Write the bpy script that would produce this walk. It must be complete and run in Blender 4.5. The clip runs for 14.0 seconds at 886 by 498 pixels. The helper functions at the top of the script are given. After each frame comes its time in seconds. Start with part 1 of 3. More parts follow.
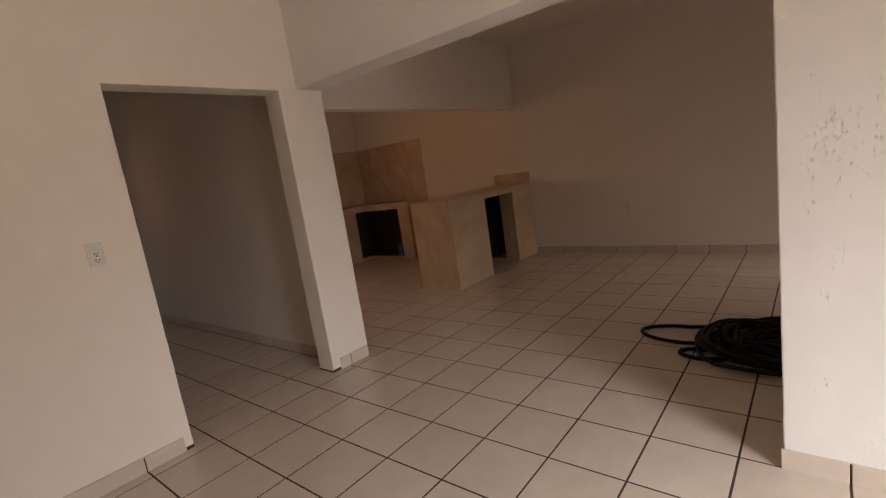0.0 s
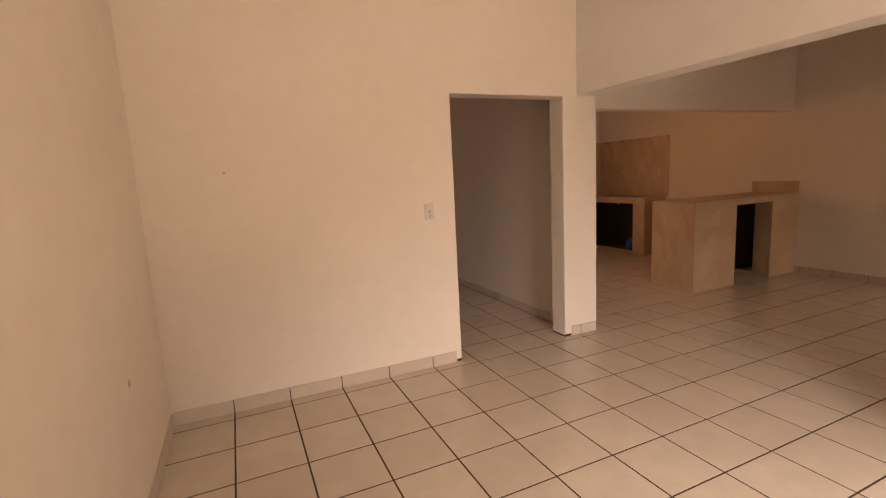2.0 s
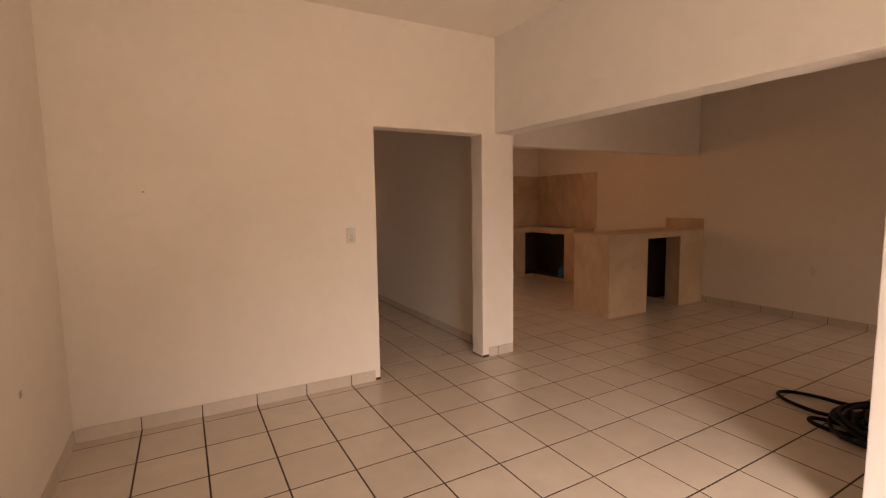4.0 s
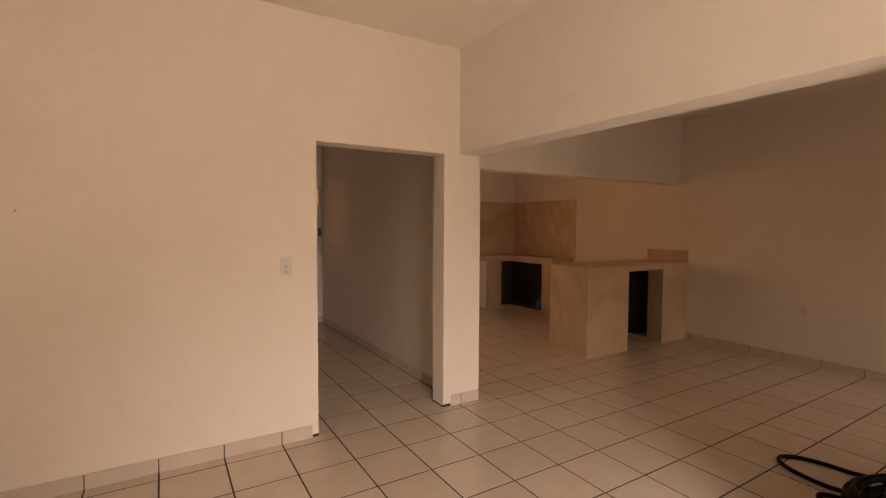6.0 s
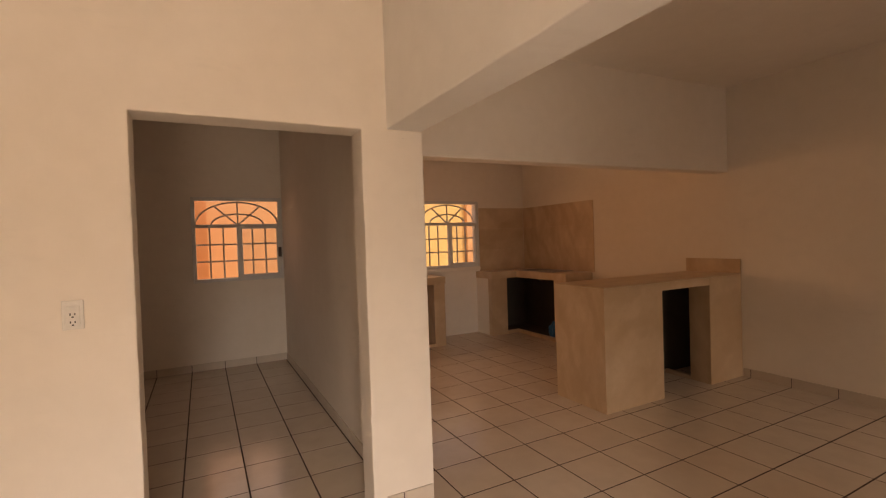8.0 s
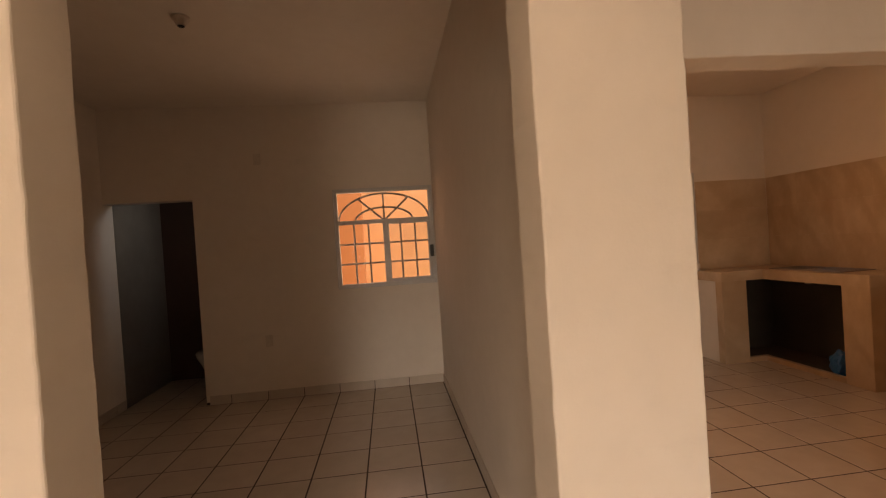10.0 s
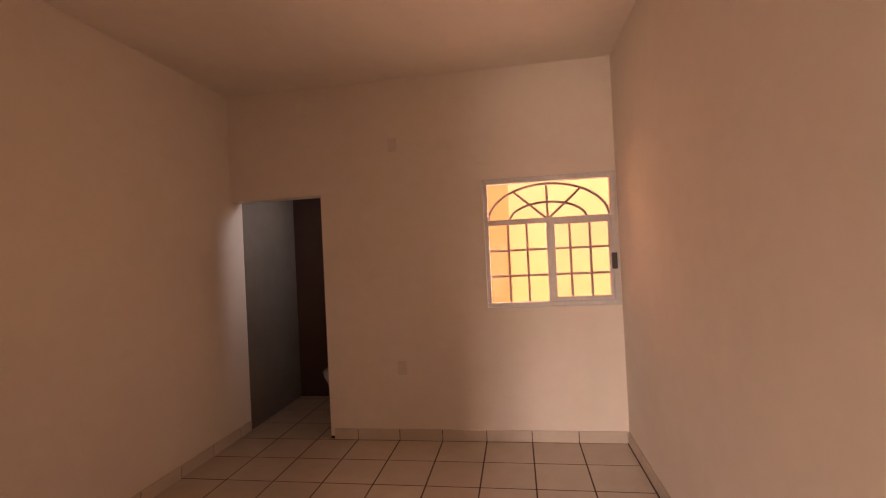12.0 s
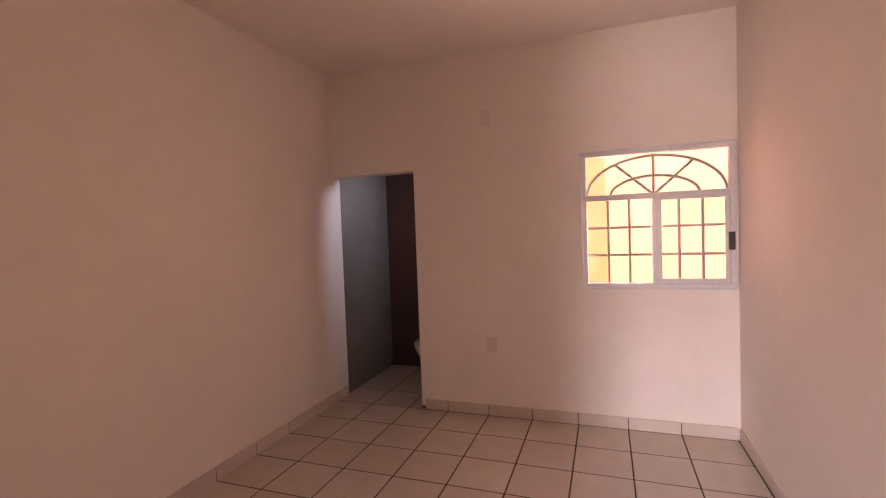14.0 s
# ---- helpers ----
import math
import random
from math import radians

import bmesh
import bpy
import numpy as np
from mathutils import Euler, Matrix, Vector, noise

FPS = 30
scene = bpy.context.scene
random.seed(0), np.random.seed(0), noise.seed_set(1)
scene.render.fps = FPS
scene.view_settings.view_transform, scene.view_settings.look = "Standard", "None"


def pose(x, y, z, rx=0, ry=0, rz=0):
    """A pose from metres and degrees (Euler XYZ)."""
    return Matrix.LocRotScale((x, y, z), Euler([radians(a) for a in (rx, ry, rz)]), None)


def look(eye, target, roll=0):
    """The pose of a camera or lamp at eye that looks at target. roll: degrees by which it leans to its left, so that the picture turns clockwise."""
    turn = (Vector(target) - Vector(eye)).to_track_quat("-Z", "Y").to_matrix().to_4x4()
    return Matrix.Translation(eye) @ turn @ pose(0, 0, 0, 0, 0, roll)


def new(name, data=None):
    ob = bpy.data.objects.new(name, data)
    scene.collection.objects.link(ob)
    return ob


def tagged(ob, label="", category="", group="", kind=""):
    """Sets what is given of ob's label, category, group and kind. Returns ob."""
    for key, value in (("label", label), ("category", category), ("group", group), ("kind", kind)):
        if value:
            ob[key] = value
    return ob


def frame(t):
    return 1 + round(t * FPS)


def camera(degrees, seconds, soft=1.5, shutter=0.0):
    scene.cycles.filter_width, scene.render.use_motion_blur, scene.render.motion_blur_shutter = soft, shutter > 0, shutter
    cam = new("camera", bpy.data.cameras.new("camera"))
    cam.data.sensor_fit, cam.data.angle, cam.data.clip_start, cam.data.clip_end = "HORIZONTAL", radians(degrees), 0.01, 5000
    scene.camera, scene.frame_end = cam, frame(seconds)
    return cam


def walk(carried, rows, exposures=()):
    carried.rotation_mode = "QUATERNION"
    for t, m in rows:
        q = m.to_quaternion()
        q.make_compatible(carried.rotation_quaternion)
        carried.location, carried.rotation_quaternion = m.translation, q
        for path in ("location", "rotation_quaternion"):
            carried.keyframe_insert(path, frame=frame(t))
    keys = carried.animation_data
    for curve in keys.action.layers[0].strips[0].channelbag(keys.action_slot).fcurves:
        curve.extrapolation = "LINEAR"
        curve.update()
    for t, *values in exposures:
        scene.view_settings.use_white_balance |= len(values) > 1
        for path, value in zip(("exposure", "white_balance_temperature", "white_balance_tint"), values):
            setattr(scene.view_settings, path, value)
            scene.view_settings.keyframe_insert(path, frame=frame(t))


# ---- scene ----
cam = camera(87.9, 14.0, soft=1.2)
PATH = [
    (0, (0.123, 0.139, 1.433), (-1.145, 1.649, 1.1), -8.5),
    (0.5, (0.228, -0.066, 1.425), (-1.244, 1.258, 1.143), -6.8),
    (1, (0.399, -0.232, 1.473), (-1.24, 0.885, 1.22), -5.2),
    (1.5, (0.434, -0.392, 1.512), (-1.319, 0.535, 1.256), -3.9),
    (2, (0.449, -0.533, 1.523), (-1.357, 0.271, 1.216), -3.0),
    (2.5, (0.534, -0.583, 1.487), (-1.271, 0.205, 1.142), -2.7),
    (3, (0.694, -0.475, 1.481), (-1.099, 0.343, 1.142), -2.5),
    (3.5, (0.815, -0.397, 1.511), (-0.942, 0.519, 1.237), -1.4),
    (6, (0.457, 0.104, 1.548), (-1.248, 1.146, 1.452), 0.3),
    (6.5, (0.357, 0.403, 1.587), (-1.332, 1.471, 1.494), 0.5),
    (7, (0.148, 0.717, 1.531), (-1.541, 1.787, 1.462), 0.12),
    (9.5, (-1.443, 1.829, 1.532), (-3.393, 2.27, 1.515), -4.35),
    (10, (-1.843, 1.787, 1.516), (-3.829, 2.022, 1.493), -3.8),
    (10.5, (-2.218, 1.746, 1.511), (-4.218, 1.762, 1.481), -3.13),
    (11, (-2.552, 1.699, 1.508), (-4.545, 1.528, 1.497), -3.5),
    (11.5, (-2.867, 1.541, 1.52), (-4.85, 1.279, 1.54), -3.2),
    (12, (-3.038, 1.488, 1.574), (-5.013, 1.175, 1.594), -2.8),
    (12.5, (-3.139, 1.438, 1.616), (-5.102, 1.056, 1.625), -2.1),
    (13, (-3.178, 1.419, 1.636), (-5.107, 0.894, 1.58), -1.8),
    (13.5, (-3.12, 1.413, 1.577), (-5.018, 0.786, 1.505), -1.9),
    (14, (-3.08, 1.41, 1.596), (-4.963, 0.741, 1.518), -2.1),
]
EXPOSURES = [(0.0, 0.12, 7200, 19), (0.5, 0.5, 7900, 20), (1.0, 0.74, 8500, 20), (1.5, 0.74, 9200, 27), (2.5, 0.74, 9400, 29), (3.5, 0.50, 9500, 31), (6.0, 0.54, 9400, 28), (7.0, 0.58, 9400, 25), (9.5, 0.93, 9700, 24), (10.2, 0.9, 9800, 24),
             (10.6, 0.98, 10300, 26), (11.0, 1.2, 12200, 36), (11.5, 1.46, 11800, 41), (12.0, 2.18, 9900, 42), (12.5, 2.52, 8800, 46), (13.0, 2.65, 8100, 45), (14.0, 2.78, 7200, 43)]
walk(cam, [(t, look(eye, target, roll)) for t, eye, target, roll in PATH], EXPOSURES)

# ---- light ----
world = bpy.data.worlds.new("World")
scene.world = world
world.use_nodes = True
wn = world.node_tree
bg = wn.nodes["Background"]
sky = wn.nodes.new("ShaderNodeTexSky")
sky.sky_type = 'NISHITA'
sky.sun_disc = False
SUN_DIR = Vector((0.30, 0.15, 0.95)).normalized()
sky.sun_elevation = math.asin(SUN_DIR.z)
sky.sun_rotation = math.atan2(SUN_DIR.x, SUN_DIR.y)
wn.links.new(sky.outputs[0], bg.inputs[0])
bg.inputs[1].default_value = 0.15

sun = new("sun", bpy.data.lights.new("sun", 'SUN'))
sun.data.energy = 2.9
sun.data.angle = radians(0.5)
sun.data.color = (1.0, 0.93, 0.82)
sun.matrix_world = look(SUN_DIR * 30, (0, 0, 0))


def daylight(name, eye, target, w, h, power, color):
    """Area lamp set in an opening, standing in for daylight from outside."""
    ob = new(name, bpy.data.lights.new(name, 'AREA'))
    ob.data.shape, ob.data.size, ob.data.size_y = 'RECTANGLE', w, h
    ob.data.energy, ob.data.color = power, color
    ob.matrix_world = look(eye, target)
    return ob


front = daylight("daylight_front_door", (2.62, 0.66, 1.06), (0.3, 1.45, -0.85), 0.95, 2.0, 41.0, (0.88, 0.96, 1.04))
front.data.spread = radians(88)
# added fill aimed up in the same doorway, standing in for sunlit paving bounce
daylight("front_up_fill", (2.62, 0.66, 0.75), (0.6, 0.95, 2.35), 0.95, 1.3, 10.8, (0.98, 0.95, 0.89)).data.spread = radians(100)
daylight("daylight_dining_door", (2.64, 5.34, 1.06), (0.0, 5.40, -0.15), 1.10, 1.9, 4.6, (1.0, 0.88, 0.78)).data.spread = radians(60)
# added warm fill for the kitchen, in an unseen opening cut for it
daylight("kitchen_fill", (-6.96, 3.36, 1.62), (-4.5, 3.9, 1.05), 1.1, 0.95, 6.8, (1.0, 0.61, 0.35)).data.spread = radians(140)
daylight("daylight_bedroom_window", (-6.97, 1.72, 1.63), (-4.9, 0.50, 1.90), 0.90, 0.92, 1.55, (1.0, 0.68, 0.52)).data.spread = radians(154)
daylight("daylight_bathroom_window", (-7.40, 0.84, 2.42), (-7.22, -1.06, 1.85), 0.32, 0.30, 0.46, (0.66, 0.82, 1.0)).data.spread = radians(72)


# ---- materials ----
def mat(name):
    m = bpy.data.materials.new(name)
    m.use_nodes = True
    nt = m.node_tree
    return m, nt, nt.nodes["Principled BSDF"]


def node(nt, kind, **kw):
    n = nt.nodes.new(kind)
    for k, v in kw.items():
        n.inputs[k].default_value = v
    return n


def ramp(nt, src, stops):
    r = nt.nodes.new("ShaderNodeValToRGB")
    e = r.color_ramp.elements
    while len(e) < len(stops):
        e.new(0.5)
    for el, (p, c) in zip(e, stops):
        el.position, el.color = p, (*c, 1)
    nt.links.new(src, r.inputs[0])
    return r.outputs[0]


def coords(nt, scale=(1, 1, 1), turn=(0, 0, 0)):
    geo = nt.nodes.new("ShaderNodeNewGeometry")
    mp = nt.nodes.new("ShaderNodeMapping")
    mp.inputs["Scale"].default_value = scale
    mp.inputs["Rotation"].default_value = turn
    nt.links.new(geo.outputs["Position"], mp.inputs["Vector"])
    return mp.outputs[0]


def noise_tex(nt, vec, scale, detail=4, rough=0.55):
    n = node(nt, "ShaderNodeTexNoise", Scale=scale, Detail=detail, Roughness=rough)
    nt.links.new(vec, n.inputs["Vector"])
    return n.outputs["Fac"]


def mix(nt, fac, a, b, mode='MIX'):
    m = nt.nodes.new("ShaderNodeMix")
    m.data_type, m.blend_type = 'RGBA', mode
    for sock, v in ((m.inputs["Factor"], fac), (m.inputs[6], a), (m.inputs[7], b)):
        if hasattr(v, "links"):
            nt.links.new(v, sock)
        elif isinstance(v, (int, float)):
            sock.default_value = v
        else:
            sock.default_value = (*v, 1)
    return m.outputs[2]


def bump(nt, bsdf, height, strength, dist, prev=None):
    b = node(nt, "ShaderNodeBump", Strength=strength, Distance=dist)
    nt.links.new(height, b.inputs["Height"])
    if prev:
        nt.links.new(prev, b.inputs["Normal"])
    nt.links.new(b.outputs[0], bsdf.inputs["Normal"])
    return b.outputs[0]


def plaster(name, a, b, rough=0.85, chips=False):
    """Hand-trowelled painted plaster: broad blotches, trowel waves and fine grit; chips show grey render below the paint."""
    m, nt, bs = mat(name)
    v = coords(nt)
    col = ramp(nt, noise_tex(nt, v, 1.1, 5), [(0.35, a), (0.68, b)])
    fine = noise_tex(nt, v, 9, 6)
    col = mix(nt, 0.16, col, ramp(nt, fine, [(0.3, tuple(c * 0.84 for c in a)), (0.7, b)]))
    smear = noise_tex(nt, coords(nt, (1.6, 1.6, 5.0)), 1.7, 7, 0.65)
    col = mix(nt, ramp(nt, smear, [(0.60, (0, 0, 0)), (0.82, (0.35, 0.35, 0.35))]), col, tuple(c * 0.82 for c in a))
    if chips:
        ch = noise_tex(nt, coords(nt, (1.0, 1.0, 0.5)), 85, 3, 0.55)
        area = ramp(nt, noise_tex(nt, v, 4.5, 4, 0.6), [(0.42, (0.70, 0.70, 0.70)), (0.68, (1, 1, 1))])
        mul = nt.nodes.new("ShaderNodeMath")
        mul.operation = 'MULTIPLY'
        nt.links.new(ch, mul.inputs[0])
        nt.links.new(area, mul.inputs[1])
        geo = nt.nodes.new("ShaderNodeNewGeometry")
        sep = nt.nodes.new("ShaderNodeSeparateXYZ")
        nt.links.new(geo.outputs["Position"], sep.inputs[0])
        only = node(nt, "ShaderNodeMapRange")
        only.inputs["From Min"].default_value, only.inputs["From Max"].default_value = -0.25, 0.1
        nt.links.new(sep.outputs["X"], only.inputs["Value"])
        mul2 = nt.nodes.new("ShaderNodeMath")
        mul2.operation = 'MULTIPLY'
        nt.links.new(mul.outputs[0], mul2.inputs[0])
        nt.links.new(only.outputs[0], mul2.inputs[1])
        mul = mul2
        mask = ramp(nt, mul.outputs[0], [(0.60, (0, 0, 0)), (0.66, (1, 1, 1))])
        col = mix(nt, mask, col, (0.60, 0.56, 0.52))
    nt.links.new(col, bs.inputs["Base Color"])
    bs.inputs["Roughness"].default_value = rough
    n1 = bump(nt, bs, noise_tex(nt, v, 3.0, 3), 0.35, 0.012)
    n2 = bump(nt, bs, noise_tex(nt, v, 110, 4), 0.25, 0.0015, n1)
    if chips:
        inv = ramp(nt, mul.outputs[0], [(0.53, (1, 1, 1)), (0.64, (0, 0, 0))])
        bump(nt, bs, inv, 0.7, 0.003, n2)
    return m


WALL = plaster("wall_paint", (0.84, 0.755, 0.66), (0.88, 0.80, 0.715))
WALL_CHIPPED = plaster("chipped_wall_paint", (0.81, 0.77, 0.725), (0.85, 0.815, 0.775), 0.8, True)
CEILING = plaster("ceiling_paint", (0.84, 0.76, 0.67), (0.88, 0.805, 0.725), 0.9)
# bare cement darkened: the shade inside the counter cavities is in this colour
SHADED_RAW = plaster("shaded_bare_cement", (0.06, 0.05, 0.042), (0.10, 0.083, 0.07), 0.95)
BATH = plaster("grey_bathroom_cement", (0.19, 0.16, 0.135), (0.28, 0.245, 0.21), 0.36)
# darker and browner than the other bathroom surfaces
BROWN = plaster("dark_brown_bathroom_wall", (0.085, 0.045, 0.034), (0.12, 0.066, 0.05), 0.6)
OCHRE = plaster("yellow_ochre_paint", (0.75, 0.385, 0.175), (0.80, 0.43, 0.21), 0.9)
# paler than the ochre: the stronger daylight on this stretch is in the colour
YELLOW = plaster("brightened_patio_yellow", (0.84, 0.53, 0.20), (0.88, 0.59, 0.25), 0.9)
ORANGE = plaster("orange_paint", (0.69, 0.26, 0.10), (0.74, 0.295, 0.12), 0.9)
CONCRETE = plaster("patio_concrete", (0.50, 0.46, 0.40), (0.58, 0.54, 0.48), 0.95)


def tile_mat(name, a, b, c, rough, stretch=(1, 1, 1), vein=0.0, vary=0.10, turn=(0, 0, 0)):
    """Glazed ceramic; each piece a slightly different tone, cloudy inside."""
    m, nt, bs = mat(name)
    v = coords(nt, stretch, turn)
    oi = nt.nodes.new("ShaderNodeObjectInfo")
    col = ramp(nt, noise_tex(nt, v, 5.0, 6, 0.6), [(0.3, a), (0.7, b)])
    fac = ramp(nt, oi.outputs["Random"], [(0.0, (0, 0, 0)), (1.0, (vary, vary, vary))])
    col = mix(nt, fac, col, c)
    if vein:
        w = node(nt, "ShaderNodeTexWave", Scale=1.1, Distortion=11.0, Detail=4.0)
        w.inputs["Detail Scale"].default_value = 1.6
        nt.links.new(v, w.inputs["Vector"])
        col = mix(nt, ramp(nt, w.outputs["Fac"], [(0.35, (0, 0, 0)), (0.95, (vein, vein, vein))]), col, c)
    dust = noise_tex(nt, v, 2.3, 6, 0.7)
    nt.links.new(col, bs.inputs["Base Color"])
    rr = ramp(nt, dust, [(0.2, (rough, rough, rough)), (0.9, (rough + 0.10,) * 3)])
    nt.links.new(rr, bs.inputs["Roughness"])
    bump(nt, bs, noise_tex(nt, v, 14, 3), 0.06, 0.004)
    return m


FLOOR_TILE = tile_mat("cream_floor_tile", (0.625, 0.535, 0.445), (0.71, 0.62, 0.525), (0.53, 0.43, 0.34), 0.13, vary=0.35)
SKIRT_TILE = tile_mat("cream_skirting_tile", (0.63, 0.535, 0.445), (0.70, 0.61, 0.52), (0.52, 0.42, 0.34), 0.35, vary=0.4)
COUNTER_TILE = tile_mat("beige_marbled_tile", (0.555, 0.39, 0.25), (0.71, 0.55, 0.395), (0.45, 0.29, 0.165), 0.27, (1.1, 0.5, 0.6), 0.38, 0.28, (0.5, 0.75, 0.3))


def plain(name, color, rough=0.5, metal=0.0, grain=30.0, var=0.12, relief=0.0):
    m, nt, bs = mat(name)
    v = coords(nt)
    lo = tuple(c * (1 - var) for c in color)
    nt.links.new(ramp(nt, noise_tex(nt, v, grain, 5), [(0.3, lo), (0.7, color)]), bs.inputs["Base Color"])
    bs.inputs["Roughness"].default_value, bs.inputs["Metallic"].default_value = rough, metal
    if relief:
        bump(nt, bs, noise_tex(nt, v, grain * 3, 3), 0.3, relief)
    return m


GROUT = plain("dark_grout", (0.085, 0.052, 0.036), 0.95, var=0.4, relief=0.001)
PALE_GROUT = plain("beige_grout", (0.36, 0.26, 0.16), 0.95, var=0.3)
ALU = plain("white_window_frame", (0.72, 0.70, 0.67), 0.4)
IRON = plain("grille_paint", (0.48, 0.42, 0.385), 0.5)
LOCK = plain("dark_lock", (0.04, 0.035, 0.03), 0.4)
PLASTIC = plain("socket_plastic", (0.74, 0.70, 0.64), 0.35)
SLOT = plain("hole_shade", (0.03, 0.025, 0.02), 0.6)
RUBBER = plain("black_rubber", (0.010, 0.010, 0.010), 0.45, relief=0.0005)
RUBBER.node_tree.nodes["Principled BSDF"].inputs["Specular IOR Level"].default_value = 0.12
STEEL = plain("stainless_steel", (0.36, 0.33, 0.30), 0.33, 1.0)
CERAMIC = plain("white_ceramic", (0.66, 0.64, 0.61), 0.12, var=0.04)
BLUE = plain("blue_plastic", (0.02, 0.16, 0.42), 0.35)
BAG_AND_BOWL_BLACK = plain("black_bag_and_bowl_shade", (0.02, 0.02, 0.02), 0.3)
PATCH = plain("patched_plaster", (0.79, 0.71, 0.62), 0.9, var=0.1)
SMUDGE = plain("grey_scuff", (0.66, 0.57, 0.48), 0.95, var=0.4)

glass, gnt, gbs = mat("window_glass")
clear = gnt.nodes.new("ShaderNodeBsdfTransparent")
clear.inputs["Color"].default_value = (0.95, 0.95, 0.94, 1)
gloss = gnt.nodes.new("ShaderNodeBsdfGlossy")
gloss.inputs["Roughness"].default_value = 0.03
blend = gnt.nodes.new("ShaderNodeMixShader")
blend.inputs[0].default_value = 0.003
gnt.links.new(clear.outputs[0], blend.inputs[1])
gnt.links.new(gloss.outputs[0], blend.inputs[2])
gnt.links.new(blend.outputs[0], gnt.nodes["Material Output"].inputs["Surface"])


dusty = glass.copy()
dusty.name = "dusty_window_glass"
dnt = dusty.node_tree
dust_layer = node(dnt, "ShaderNodeBsdfDiffuse", Color=(0.74, 0.70, 0.66, 1))
haze = node(dnt, "ShaderNodeMixShader")
was = dnt.nodes["Material Output"].inputs["Surface"].links[0].from_socket
dust = ramp(dnt, noise_tex(dnt, coords(dnt), 6.0, 5), [(0.3, (0.05,) * 3), (0.75, (0.11,) * 3)])
dnt.links.new(dust, haze.inputs[0])
dnt.links.new(was, haze.inputs[1])
dnt.links.new(dust_layer.outputs[0], haze.inputs[2])
dnt.links.new(haze.outputs[0], dnt.nodes["Material Output"].inputs["Surface"])


# ---- mesh helpers ----
def make(name, bm, material, parent=None, label=""):
    me = bpy.data.meshes.new(name)
    bmesh.ops.recalc_face_normals(bm, faces=bm.faces)
    bm.to_mesh(me)
    bm.free()
    me.materials.append(material)
    ob = new(name, me)
    if parent:
        ob.parent = parent
    if label:
        tagged(ob, label)
    return ob


part = make


def empty(name, at=(0, 0, 0)):
    ob = new(name)
    ob.empty_display_size = 0.1
    ob.location = at
    return ob


def add_box(bm, x0, x1, y0, y1, z0, z1, bevel=0.0, seg=2):
    r = bmesh.ops.create_cube(bm, size=1)
    vs = r["verts"]
    for v in vs:
        v.co = Vector(((x0 + x1) / 2 + v.co.x * (x1 - x0), (y0 + y1) / 2 + v.co.y * (y1 - y0), (z0 + z1) / 2 + v.co.z * (z1 - z0)))
    if bevel:
        es = list({e for v in vs for e in v.link_edges})
        bmesh.ops.bevel(bm, geom=es, offset=bevel, segments=seg, affect='EDGES', profile=0.5)
    return bm


def box(x0, x1, y0, y1, z0, z1, bevel=0.0, seg=2):
    return add_box(bmesh.new(), min(x0, x1), max(x0, x1), min(y0, y1), max(y0, y1), z0, z1, bevel, seg)


def tube(bm, pts, r, sides=8, closed=False):
    """A round bar along a line of points."""
    rings = []
    n = len(pts)
    for i, p in enumerate(pts):
        a = pts[(i - 1) % n] if closed or i else pts[0]
        b = pts[(i + 1) % n] if closed or i < n - 1 else pts[-1]
        d = (Vector(b) - Vector(a)).normalized()
        u = d.cross(Vector((0, 0, 1)))
        if u.length < 1e-3:
            u = d.cross(Vector((0, 1, 0)))
        u.normalize()
        w = d.cross(u)
        rings.append([bm.verts.new(Vector(p) + r * (math.cos(k * math.tau / sides) * u + math.sin(k * math.tau / sides) * w)) for k in range(sides)])
    for i in range(n if closed else n - 1):
        A, B = rings[i], rings[(i + 1) % n]
        for k in range(sides):
            bm.faces.new((A[k], A[(k + 1) % sides], B[(k + 1) % sides], B[k]))
    if not closed:
        bm.faces.new(rings[0][::-1])
        bm.faces.new(rings[-1])
    return bm


def lathe(bm, profile, cx, cy, sides=24, sx=1.0, sy=1.0):
    rings = [[bm.verts.new((cx + r * sx * math.cos(k * math.tau / sides), cy + r * sy * math.sin(k * math.tau / sides), z)) for k in range(sides)] for r, z in profile]
    for A, B in zip(rings, rings[1:]):
        for k in range(sides):
            bm.faces.new((A[k], A[(k + 1) % sides], B[(k + 1) % sides], B[k]))
    bm.faces.new(rings[0][::-1])
    bm.faces.new(rings[-1])
    return bm


